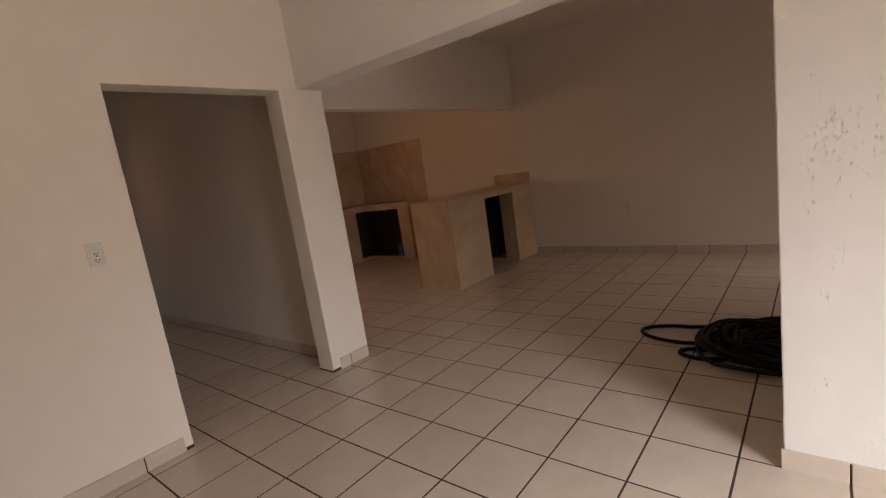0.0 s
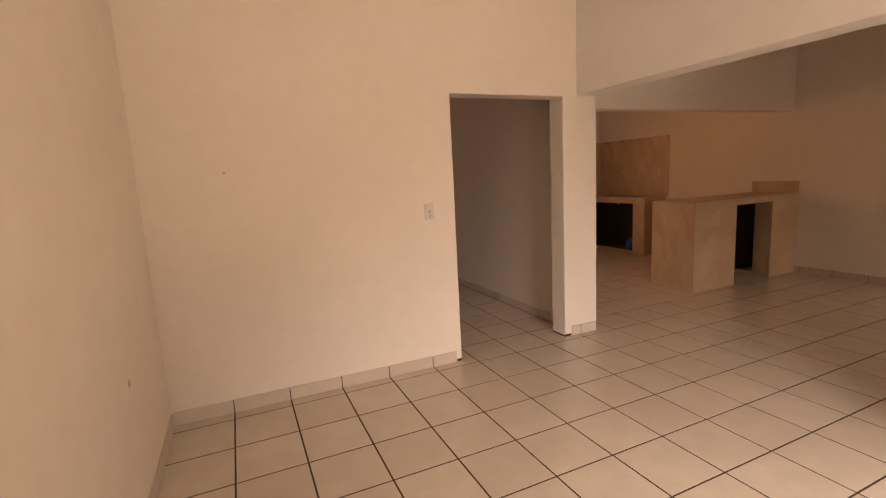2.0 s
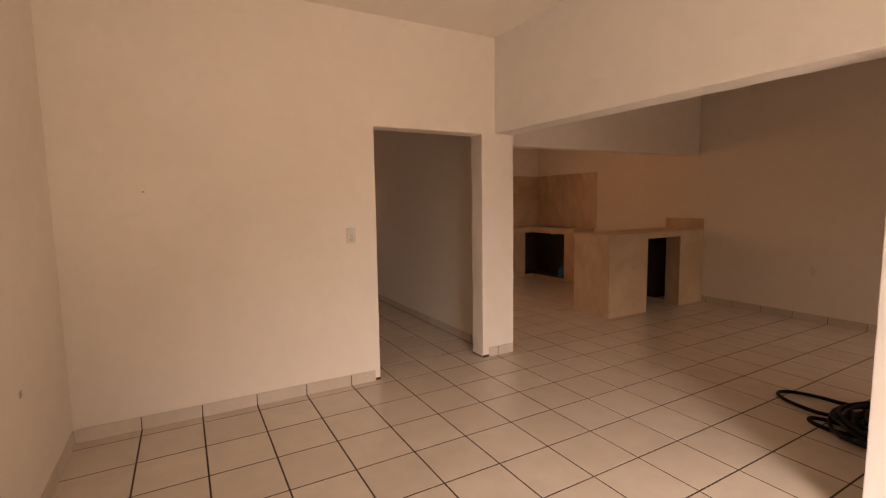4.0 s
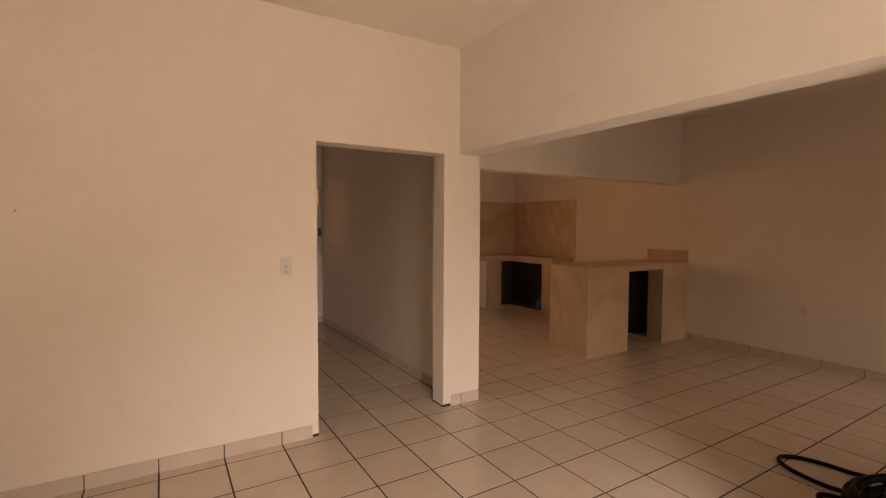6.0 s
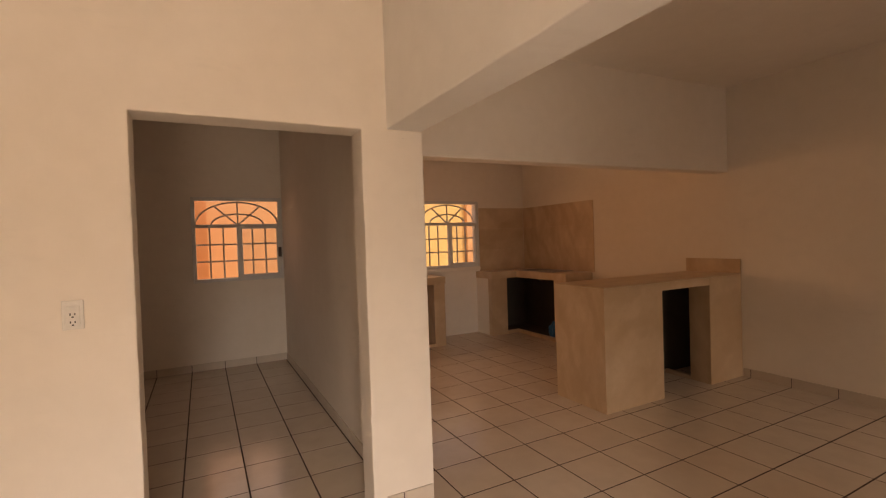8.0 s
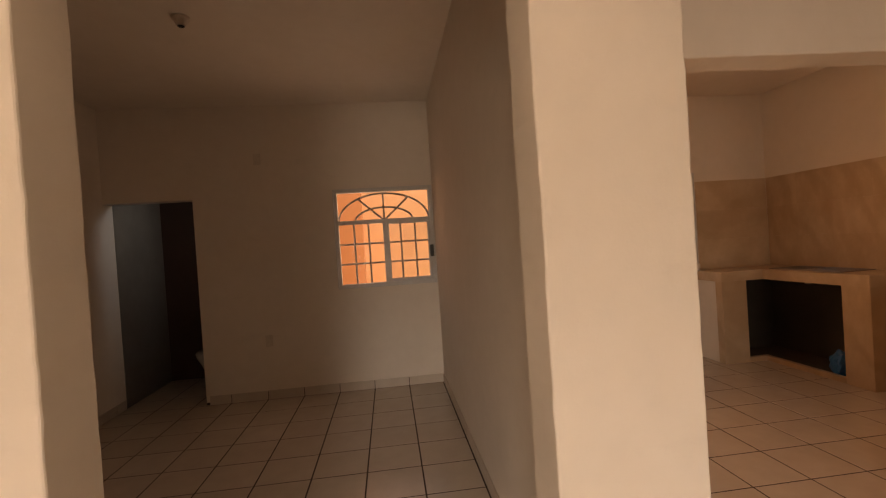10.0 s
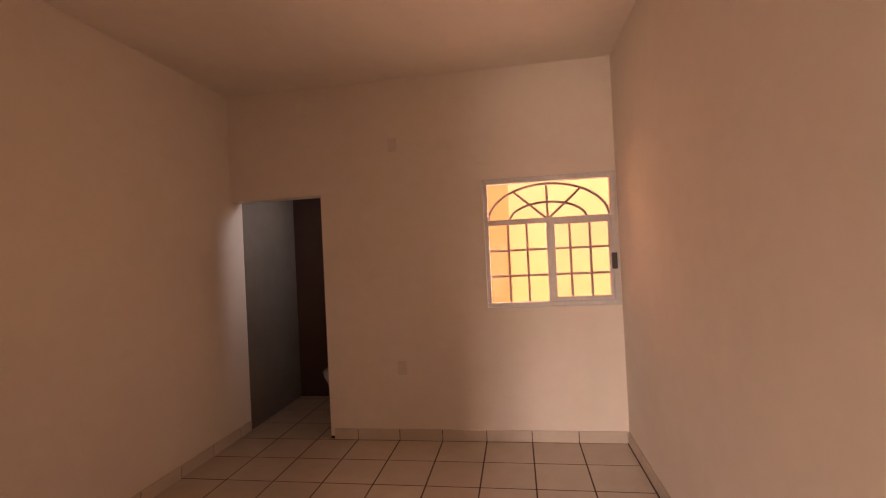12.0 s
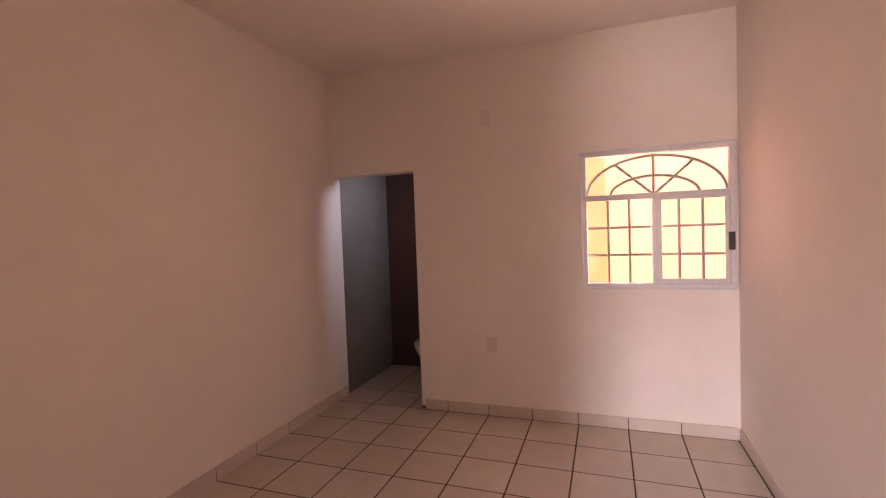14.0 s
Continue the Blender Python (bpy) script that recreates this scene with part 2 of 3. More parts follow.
def wall(name, a0, a1, b0, b1, z0, z1, holes=(), material=None, label="", bevel=0.006, uneven=0.0):
    """A wall standing on the plan between line a0-a1 (one face) and b0-b1 (other face), with openings cut through.
    holes: (s0, s1, z0, z1) with s as the fraction of the length."""
    ss = sorted({0.0, 1.0, *[h[0] for h in holes], *[h[1] for h in holes]})
    zs = sorted({z0, z1, *[h[2] for h in holes], *[h[3] for h in holes]})
    bm = bmesh.new()
    memo = {}

    def vert(side, i, k):
        key = (side, i, k)
        if key not in memo:
            p, q = (a0, a1) if side == 0 else (b0, b1)
            memo[key] = bm.verts.new((p[0] + (q[0] - p[0]) * ss[i], p[1] + (q[1] - p[1]) * ss[i], zs[k]))
        return memo[key]

    def solid(i, k):
        if not (0 <= i < len(ss) - 1 and 0 <= k < len(zs) - 1):
            return False
        s, z = (ss[i] + ss[i + 1]) / 2, (zs[k] + zs[k + 1]) / 2
        return not any(h[0] < s < h[1] and h[2] < z < h[3] for h in holes)

    for i in range(len(ss) - 1):
        for k in range(len(zs) - 1):
            if not solid(i, k):
                continue
            for side in (0, 1):
                bm.faces.new([vert(side, *c) for c in ((i, k), (i + 1, k), (i + 1, k + 1), (i, k + 1))])
            for (di, dk), (c, d) in (((-1, 0), ((i, k), (i, k + 1))), ((1, 0), ((i + 1, k), (i + 1, k + 1))), ((0, -1), ((i, k), (i + 1, k))), ((0, 1), ((i, k + 1), (i + 1, k + 1)))):
                if not solid(i + di, k + dk):
                    bm.faces.new([vert(0, *c), vert(0, *d), vert(1, *d), vert(1, *c)])
    if uneven:
        # hand-finished arrises: fine cuts, then the corner points wander a little
        d = Vector((a1[0] - a0[0], a1[1] - a0[1], 0))
        step = 0.045
        for k in range(1, int(d.length / step)):
            if min(abs(k * step - q * d.length) for q in ss) > 0.02:
                bmesh.ops.bisect_plane(bm, geom=bm.verts[:] + bm.edges[:] + bm.faces[:], plane_co=Vector((a0[0], a0[1], 0)) + d.normalized() * k * step, plane_no=d.normalized())
        for k in range(1, int((z1 - z0) / step)):
            if min(abs(z0 + k * step - q) for q in zs) > 0.02:
                bmesh.ops.bisect_plane(bm, geom=bm.verts[:] + bm.edges[:] + bm.faces[:], plane_co=(0, 0, z0 + k * step), plane_no=(0, 0, 1))
        bmesh.ops.recalc_face_normals(bm, faces=bm.faces)
        for e in bm.edges:
            e.tag = len(e.link_faces) == 2 and e.calc_face_angle(0) > 0.7
        for v in bm.verts:
            if any(e.tag for e in v.link_edges) and v.co.z > 0.02:
                v.co += uneven * (0.7 * noise.noise_vector(v.co * 7.0) + noise.noise_vector(v.co * 31.0))
    ob = make(name, bm, material or WALL)
    if bevel:
        mod = ob.modifiers.new("edge", 'BEVEL')
        mod.width, mod.segments, mod.limit_method, mod.angle_limit = bevel, 2, 'ANGLE', radians(40)
    return tagged(ob, label, "wall", kind="structure")


# ---- the large structure ----
P = 0.372                       # tile pitch
GX, GY = -1.65, 0.80            # a crossing of the joints
XW, YS, YN, XE = -6.88, -1.06, 6.335, 2.60
HB, HM = 3.095, 3.05            # ceilings


def fr(y, lo, hi):
    return (y - lo) / (hi - lo)


def door_face(y):
    """East face of the wall between the living room and the bedroom, slightly out of square."""
    return -2.873 + 0.009 * y


lo, hi = YS - 0.16, YN + 0.17
WIN_B = (1.242, 2.283, 1.112, 2.156)
WIN_K = (4.345, 5.385, 1.098, 2.140)
FILL_GAP = (2.76, 3.96, 1.10, 2.14)   # unseen hole added above the second counter for the kitchen fill lamp
wall("wall_west", (XW, lo), (XW, hi), (XW - 0.16, lo), (XW - 0.16, hi), -0.05, 3.3,
     [(fr(YS - 0.04, lo, hi), fr(-0.195, lo, hi), -0.05, 2.140)] + [(fr(w[0], lo, hi), fr(w[1], lo, hi), w[2], w[3]) for w in (WIN_B, WIN_K, FILL_GAP)],
     label="off-white painted plaster wall with two windows, a doorway and an added opening")
wall("wall_south", (-8.42, YS), (XE, YS), (-8.42, YS - 0.16), (XE, YS - 0.16), -0.05, 3.3, label="off-white painted plaster wall of living room and bedroom")
wall("wall_north", (XW - 0.01, YN), (XE, YN), (XW - 0.01, YN + 0.17), (XE, YN + 0.17), -0.05, 3.3, label="off-white painted plaster wall of dining area and kitchen")
wall("wall_east", (XE, lo), (XE, hi), (XE + 0.16, lo), (XE + 0.16, hi), -0.05, 3.3,
     [(fr(0.16, lo, hi), fr(1.16, lo, hi), -0.05, 2.12), (fr(4.7, lo, hi), fr(5.9, lo, hi), -0.05, 2.12)], label="plain painted outer wall with two open doorways")
dlo, dhi = YS - 0.02, 2.510
wall("wall_bedroom_door", (door_face(dlo), dlo), (door_face(dhi), dhi), (door_face(dlo) - 0.185, dlo), (door_face(dhi) - 0.185, dhi), -0.05, 3.2,
     [(fr(1.064, dlo, dhi), fr(2.137, dlo, dhi), -0.05, 2.160)], label="off-white painted plaster wall with a frameless doorway", bevel=0.006, uneven=0.0024)
wall("wall_bedroom_north", (XW - 0.01, 2.305), (-2.98, 2.305), (XW - 0.01, 2.45), (-2.98, 2.45), -0.05, 3.2, label="off-white painted plaster partition between bedroom and kitchen")
mlo, mhi = -2.92, XE + 0.01
wall("wall_middle", (mlo, 2.288), (mhi, 2.288), (mlo, 2.502), (mhi, 2.502), -0.05, 3.2,
     [(0.0, fr(0.0, mlo, mhi), -0.05, 2.160)], WALL_CHIPPED, "white plaster wall with chipped paint over a wide opening", 0.006, 0.002)
beam = bpy.data.objects["wall_middle"]
for v in beam.data.vertices:
    if abs(v.co.z - 2.160) < 0.012 and v.co.x < 0.01:
        v.co.z += 0.011 * min(max(-v.co.x / 2.92, 0), 1)
wall("ceiling_beam", (-3.50, 2.44), (-3.335, YN + 0.02), (-3.66, 2.44), (-3.495, YN + 0.02), 2.160, 3.2, label="white plastered ceiling beam at the kitchen", uneven=0.002)


def slab(name, x0, x1, y0, y1, z0, z1, material, label, category):
    return tagged(make(name, box(x0, x1, y0, y1, z0, z1), material), label, category, kind="structure")


slab("ceiling_bedroom", XW - 0.1, -3.0, YS - 0.1, 2.38, HB, HB + 0.2, CEILING, "off-white painted plaster ceiling of bedroom", "ceiling")
# next two run past the east wall: unseen overhang added to block sun
slab("ceiling_living_room", -3.0, XE + 1.3, YS - 0.1, 2.38, HM, HM + 0.2, CEILING, "off-white painted plaster ceiling of living room with added outer overhang", "ceiling")
slab("ceiling_dining_and_kitchen", XW - 0.1, XE + 1.3, 2.38, YN + 0.1, HM + 0.003, HM + 0.2, CEILING, "off-white painted plaster ceiling of dining area with added outer overhang", "ceiling")

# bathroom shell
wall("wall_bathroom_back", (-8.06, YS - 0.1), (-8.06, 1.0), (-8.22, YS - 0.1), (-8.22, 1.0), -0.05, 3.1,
     [], BROWN, "dark brown bathroom back wall")
wall("wall_bathroom_north", (-8.41, 0.86), (XW - 0.1, 0.86), (-8.41, 1.0), (XW - 0.1, 1.0), -0.05, 3.1, [(fr(-7.60, -8.41, XW - 0.1), fr(-7.20, -8.41, XW - 0.1), 2.24, 2.60)], BATH, "dark grey bathroom wall with a small high window")
slab("wall_bathroom_south", -8.07, XW - 0.17, YS - 0.01, YS + 0.006, -0.02, 3.0, BATH, "grey cement bathroom wall surface", "wall")
slab("ceiling_bathroom", -8.42, XW - 0.1, YS - 0.1, 1.0, 3.0, 3.2, BATH, "grey bathroom ceiling", "ceiling")

# outside
slab("ground", -60, 60, -60, 60, -0.4, -0.06, CONCRETE, "plain grey concrete patio ground", "ground")
slab("patio_wall", -10.4, -10.2, -3, 3.4, -0.1, 3.0, OCHRE, "sunlit orange ochre painted patio wall", "wall")
slab("patio_wall_brightened", -10.4, -10.19, 3.4, 11, -0.1, 3.0, YELLOW, "sunlit patio wall section, paler yellow for the stronger daylight there", "wall")
slab("patio_wall_orange", -9.1, -8.9, -1.4, 1.42, -0.1, 3.0, ORANGE, "orange painted wall corner in the patio", "wall")
slab("patio_pilaster", -10.21, -10.05, 7.08, 7.24, -0.1, 3.0, OCHRE, "orange painted pilaster on the patio wall", "wall")
slab("patio_wall_far", -10.4, -4, 10.8, 11.0, -0.1, 3.0, OCHRE, "yellow ochre painted patio end wall", "wall")


# ---- windows ----
def window(name, w, label, latch=True):
    """White aluminium sliding window with an iron sunburst grille behind the glass."""
    y0, y1, z0, z1 = w
    zt = z0 + 0.675
    ym = (y0 + y1) / 2 - 0.005
    top = empty(name, (XW, (y0 + y1) / 2, z0))
    tagged(top, label, "window", kind="structure")

    def put(nm, bm, m, parent=top, lab=""):
        ob = part(nm, bm, m, parent, lab)
        ob.matrix_parent_inverse = Matrix.Translation(parent.location).inverted() if parent is top else Matrix.Identity(4)
        return ob

    xf, xb = XW + 0.012, XW - 0.055
    bm = bmesh.new()
    f = 0.030
    for a in ((y0 - 0.012, y1 + 0.012, z1 - f, z1 + 0.012), (y0 - 0.012, y1 + 0.012, z0 - 0.012, z0 + f)):
        add_box(bm, xb, xf, *a, 0.004)
    for a in ((y0 - 0.0115, y0 + f, z0 + f, z1 - f), (y1 - f, y1 + 0.0115, z0 + f, z1 - f)):
        add_box(bm, xb + 0.001, xf - 0.001, *a, 0.004)
    put("window_frame", bm, ALU, lab="white painted metal window frame")
    bm = bmesh.new()
    for a in ((y0 - 0.013, y1 + 0.013, z1 + 0.003, z1 + 0.013), (y0 - 0.013, y1 + 0.013, z0 - 0.013, z0 - 0.003), (y0 - 0.013, y0 - 0.003, z0 - 0.003, z1 + 0.003), (y1 + 0.003, y1 + 0.013, z0 - 0.003, z1 + 0.003)):
        add_box(bm, xf - 0.003, xf + 0.009, *a, 0.002, 1)
    for z in (zt - 0.004, zt + 0.034):
        add_box(bm, xf - 0.006, xf + 0.004, y0 + 0.004, y1 - 0.004, z, z + 0.006, 0.0015, 1)
    put("frame_lip", bm, ALU)
    put("transom", box(xb, xf - 0.004, y0 + f, y1 - f, zt, zt + 0.036, 0.004), ALU)
    put("mullion", box(xb + 0.004, xf - 0.010, ym - 0.016, ym + 0.016, z0 + f, zt, 0.004), ALU)
    # sliding sash on one half
    s0, s1 = ym + 0.016, y1 - f
    bm = bmesh.new()
    g = 0.034
    for a in ((s0, s1, z0 + f, z0 + f + g), (s0, s1, zt - g * 0.55, zt)):
        add_box(bm, XW - 0.028, XW - 0.002, *a, 0.003)
    for a in ((s0, s0 + g, z0 + f + g, zt - g * 0.55), (s1 - g * 0.8, s1, z0 + f + g, zt - g * 0.55)):
        add_box(bm, XW - 0.027, XW - 0.003, *a, 0.003)
    sash = put("sliding_sash", bm, ALU)
    lk = latch and part("lock", box(XW - 0.006, XW + 0.020, s1 - 0.012, s1 + 0.028, zt - 0.40, zt - 0.27, 0.005), LOCK, top, "dark metal window latch")
    if lk:
        lk.matrix_parent_inverse = Matrix.Translation(top.location).inverted()
        pl = part("lock_plate", box(XW + 0.002, XW + 0.016, s1 + 0.029, s1 + 0.044, zt - 0.41, zt - 0.26, 0.003), ALU, top, "pale latch plate")
        pl.matrix_parent_inverse = Matrix.Translation(top.location).inverted()
    for nm, (a, b, c, d), x in (("pane", (y0 + f, y1 - f, zt + 0.036, z1 - f), XW - 0.030), ("pane", (y0 + f, ym - 0.016, z0 + f, zt), XW - 0.036), ("pane", (s0 + g, s1 - g * 0.8, z0 + f + g, zt - g * 0.55), XW - 0.016)):
        p = put(nm, box(x - 0.002, x + 0.002, a - 0.004, b + 0.004, c - 0.004, d + 0.004), dusty if x == XW - 0.016 else glass)
        p.visible_shadow = False
    # grille
    xg, r = XW - 0.075, 0.0115

    def bar(pts, rr=r):
        return put("grille_bar", tube(bmesh.new(), pts, rr, 6), IRON)

    for a, b in ((y0 + f, ym - 0.016), (ym + 0.016, y1 - f)):
        for k in (1, 2):
            y = a + (b - a) * k / 3
            bar([(xg, y, z0 + 0.01), (xg, y, zt + 0.01)])
    for k in (1, 2):
        z = z0 + f + (zt - z0 - f) * k / 3
        bar([(xg - 0.009, y0 + 0.005, z), (xg - 0.009, y1 - 0.005, z)])
    bar([(xg - 0.009, y0 + 0.002, zt + 0.016), (xg - 0.009, y1 - 0.002, zt + 0.016)])
    c = (y0 + y1) / 2
    H = z1 - f - zt - 0.036
    for rx, rz in ((0.485 * (y1 - y0) - 0.012, H * 0.985), (0.30 * (y1 - y0), H * 0.48)):
        bar([(xg, c - rx * math.cos(math.pi * k / 28), zt + 0.030 + rz * math.sin(math.pi * k / 28)) for k in range(29)])
    bar([(xg - 0.006, c, zt + 0.02), (xg - 0.006, c, z1)])
    for s in (-1, 1):
        bar([(xg - 0.006, c, zt + 0.03), (xg - 0.006, c + s * 0.272, zt + 0.030 + H * 0.81)])
    return top


window("window_1", WIN_B, "white sliding window with sunburst iron grille in bedroom")
window("window_2", WIN_K, "white sliding window with sunburst iron grille in kitchen", False)
tagged(make("window_sill", box(XW - 0.01, XW + 0.030, 4.32, 5.41, 1.028, 1.083, 0.006), WALL), "plastered sill below the kitchen window", "sill", kind="structure")


# ---- counters ----
HC = 1.005


def block(name, at, label):
    return tagged(empty(name, at), label, "counter")


def piece(nm, parent, x0, x1, y0, y1, z0, z1, material=COUNTER_TILE, bevel=0.006, label=""):
    ob = part(nm, box(x0, x1, y0, y1, z0, z1, bevel), material, parent, label)
    ob.matrix_parent_inverse = Matrix.Translation(parent.location).inverted()
    return ob


XF, YF, XR = -6.43, 5.83, -5.30      # fronts and end of the corner counter
sink_counter = block("kitchen_counter", (-6.4, 6.1, 0), "beige tiled masonry corner counter with open dark cavity")
piece("end_panel", sink_counter, XW, XF - 0.10, 5.34, 5.42, 0.0, HC - 0.105, WALL, 0.005, "white plastered end panel")
piece("pillar", sink_counter, XF - 0.10, XF, 5.336, 5.63, 0.0, HC - 0.10)
piece("pillar", sink_counter, -5.555, XR, YF, YN - 0.004, 0.0, HC - 0.10)
bm = bmesh.new()
pts = [(XW + 0.002, 5.33), (XF + 0.012, 5.33), (XF + 0.012, YF - 0.012), (XR + 0.012, YF - 0.012), (XR + 0.012, YN - 0.002), (XW + 0.002, YN - 0.002)]
lowv = [bm.verts.new((*p, HC - 0.105)) for p in pts]
upv = [bm.verts.new((*p, HC)) for p in pts]
bm.faces.new(lowv[::-1])
bm.faces.new(upv)
for i in range(6):
    bm.faces.new((lowv[i], lowv[(i + 1) % 6], upv[(i + 1) % 6], upv[i]))
bmesh.ops.bevel(bm, geom=list(bm.edges), offset=0.006, segments=2, affect='EDGES')
ob = part("worktop", bm, COUNTER_TILE, sink_counter)
ob.matrix_parent_inverse = Matrix.Translation(sink_counter.location).inverted()
piece("kerb", sink_counter, XF - 0.05, XF, 5.63, YF + 0.05, 0.0, 0.055)
piece("kerb", sink_counter, XF, -5.555, YF, YF + 0.05, 0.0, 0.054)
piece("cavity_floor", sink_counter, XW, XF - 0.05, 5.42, YN - 0.003, 0.0, 0.032, SHADED_RAW, 0)
piece("cavity_floor", sink_counter, XF - 0.05, -5.555, YF + 0.05, YN - 0.003, 0.0, 0.0325, SHADED_RAW, 0)
piece("cavity_back", sink_counter, XW + 0.003, -5.59, YN - 0.015, YN - 0.004, 0.03, HC - 0.106, SHADED_RAW, 0)
piece("cavity_side", sink_counter, XW + 0.002, XW + 0.012, 5.42, YN - 0.016, 0.03, HC - 0.106, SHADED_RAW, 0)

left_counter = block("kitchen_counter", (-6.6, 3.4, 0), "beige tiled masonry counter with open front beside stove gap")
XL = -6.315
piece("pillar", left_counter, XW + 0.002, XL, 4.27, 4.445, 0.0, HC - 0.10)
piece("pillar", left_counter, XW + 0.002, XL, 2.47, 2.66, 0.0, HC - 0.10)
piece("worktop", left_counter, XW + 0.003, XL + 0.012, 2.465, 4.455, HC - 0.105, HC)
piece("kerb", left_counter, XL - 0.05, XL, 2.66, 4.27, 0.0, 0.044)
piece("cavity_back", left_counter, XW + 0.002, XW + 0.012, 2.66, 4.27, 0.03, HC - 0.106, SHADED_RAW, 0)

PX0, PX1, PY0 = -3.825, -3.215, 4.335
HP = 1.085
pen = block("kitchen_peninsula", (-3.5, 5.3, 0), "beige marbled tile peninsula counter with a dark opening")
piece("body", pen, PX0, PX1, PY0, 5.08, 0.0, HP - 0.014, bevel=0.002)
piece("pillar", pen, PX1 - 0.225, PX1, 5.79, YN - 0.004, 0.0, HP - 0.014, bevel=0.006)
piece("lintel", pen, PX1 - 0.225, PX1 - 0.001, 5.08, 5.79, HP - 0.085, HP - 0.0145, bevel=0.004)
piece("worktop", pen, PX0, PX1, PY0, YN - 0.003, HP - 0.0138, HP, bevel=0.004)
piece("back_panel", pen, PX0, PX0 + 0.08, 5.08, YN - 0.004, 0.0, HP - 0.015, SHADED_RAW, 0)
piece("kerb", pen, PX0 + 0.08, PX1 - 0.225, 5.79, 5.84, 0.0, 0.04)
piece("cavity_back", pen, PX0 + 0.08, PX1 - 0.225, YN - 0.02, YN - 0.004, 0.0, HP - 0.086, SHADED_RAW, 0)
piece("upstand", pen, PX0, PX1, YN - 0.018, YN - 0.001, HP, HP + 0.15, bevel=0.004)


def splash(name, label):
    return tagged(empty(name, (XW, YN, HC)), label, "backsplash")


sp = splash("tile_backsplash", "beige ceramic tile backsplash above the corner counter")
z_sp = (HC + 0.001, 1.352, 1.700, 2.046)
n = 4
for k in range(3):
    x_a, x_b = XW + 0.012, -5.245
    for i in range(n):
        a, b = x_a + (x_b - x_a) * i / n, x_a + (x_b - x_a) * (i + 1) / n
        piece("tile", sp, a + 0.0002, b - 0.0002, YN - 0.010, YN - 0.001, z_sp[k] + 0.0002, z_sp[k + 1] - 0.0002, bevel=0.0005)
    for i in range(2):
        a, b = 5.415 + (YN - 0.011 - 5.415) * i / 2, 5.415 + (YN - 0.011 - 5.415) * (i + 1) / 2
        piece("tile", sp, XW + 0.001, XW + 0.010, a + 0.0002, b - 0.0002, z_sp[k] + 0.0002, z_sp[k + 1] - 0.0002, bevel=0.0005)

# ---- things ----
# sink set into the corner counter
sk = tagged(empty("kitchen_sink", (-6.0, 6.07, HC)), "stainless steel drop-in kitchen sink in tiled counter", "sink")


def under(ob, parent):
    ob.matrix_parent_inverse = Matrix.Translation(parent.location).inverted()
    return ob


bm = bmesh.new()
sx0, sx1, sy0, sy1 = -6.42, -5.62, 5.90, 6.28
for a in ((sx0, sx1, sy0, sy0 + 0.035), (sx0, sx1, sy1 - 0.035, sy1), (sx0, sx0 + 0.04, sy0 + 0.035, sy1 - 0.035), (-6.06, sx1, sy0 + 0.035, sy1 - 0.035)):
    add_box(bm, *a, HC + 0.001, HC + 0.009, 0.002)
under(part("rim", bm, STEEL, sk), sk)
# solid black block; the shade of the hollow bowl is only painted
under(part("bowl", box(sx0 + 0.03, -6.05, sy0 + 0.03, sy1 - 0.03, HC - 0.09, HC + 0.0035), BAG_AND_BOWL_BLACK, sk, "black block painted as the shaded hollow of the sink bowl"), sk)
for k in range(6):
    under(part("drainer_rib", box(-6.02, -5.66, 5.96 + k * 0.048, 5.975 + k * 0.048, HC + 0.008, HC + 0.013, 0.002), STEEL, sk), sk)
bm = lathe(bmesh.new(), [(0.03, HC - 0.15), (0.03, HC - 0.13), (0.022, HC - 0.125), (0.022, HC - 0.105)], -6.1, 6.05, 16)
under(part("drain", bm, STEEL, sk), sk)

# plastic bag in the cavity
bm = bmesh.new()
bmesh.ops.create_icosphere(bm, subdivisions=3, radius=1)
for v in bm.verts:
    d = 1 + 0.28 * noise.noise(v.co * 2.2) + 0.10 * noise.noise(v.co * 6)
    v.co = Vector((v.co.x * 0.10 * d, v.co.y * 0.09 * d, max(v.co.z * 0.13 * d, -0.10)))
    v.co += Vector((-5.70, 5.96, 0.132))
tagged(make("plastic_bag", bm, BLUE), "crumpled blue plastic bag on the cavity floor", "bag")
bm = bmesh.new()
bmesh.ops.create_icosphere(bm, subdivisions=3, radius=1)
for v in bm.verts:
    d = 1 + 0.3 * noise.noise(v.co * 2.7 + Vector((3, 1, 2)))
    v.co = Vector((v.co.x * 0.06 * d, v.co.y * 0.07 * d, max(v.co.z * 0.17 * d, -0.155)))
    v.co += Vector((-5.645, 6.06, 0.187))
tagged(make("dark_bag", bm, BAG_AND_BOWL_BLACK), "small black plastic bag behind the blue bag", "bag")

# hose coil
rng = random.Random(7)
pts = []
turns = 30
for i in range(turns * 26):
    a = i * math.tau / 26
    k = i / 26
    rad = 0.41 - 0.31 * abs(math.sin(k * 1.37)) ** 1.5 + 0.035 * math.sin(k * 4.1)
    cx, cy = -0.10 + 0.045 * math.sin(k * 2.3), 3.52 + 0.05 * math.cos(k * 1.9)
    z = 0.016 + 0.062 * (k / turns) + 0.022 * math.sin(a * 2 + k * 1.7) ** 2
    pts.append((cx + rad * math.cos(a), cy + rad * 0.97 * math.sin(a), z))
# two loose loops leaving the coil
coil_end = [(0.05 - 0.12 * k, 3.90 - 0.004 * k * k, max(0.015, 0.10 - 0.022 * k)) for k in range(1, 5)]
loop_a = coil_end[-1:] + [(-0.62 - 0.315 * math.sin(math.pi * k / 16), 3.615 + 0.16 * math.cos(math.pi * k / 16), 0.015) for k in range(17)]
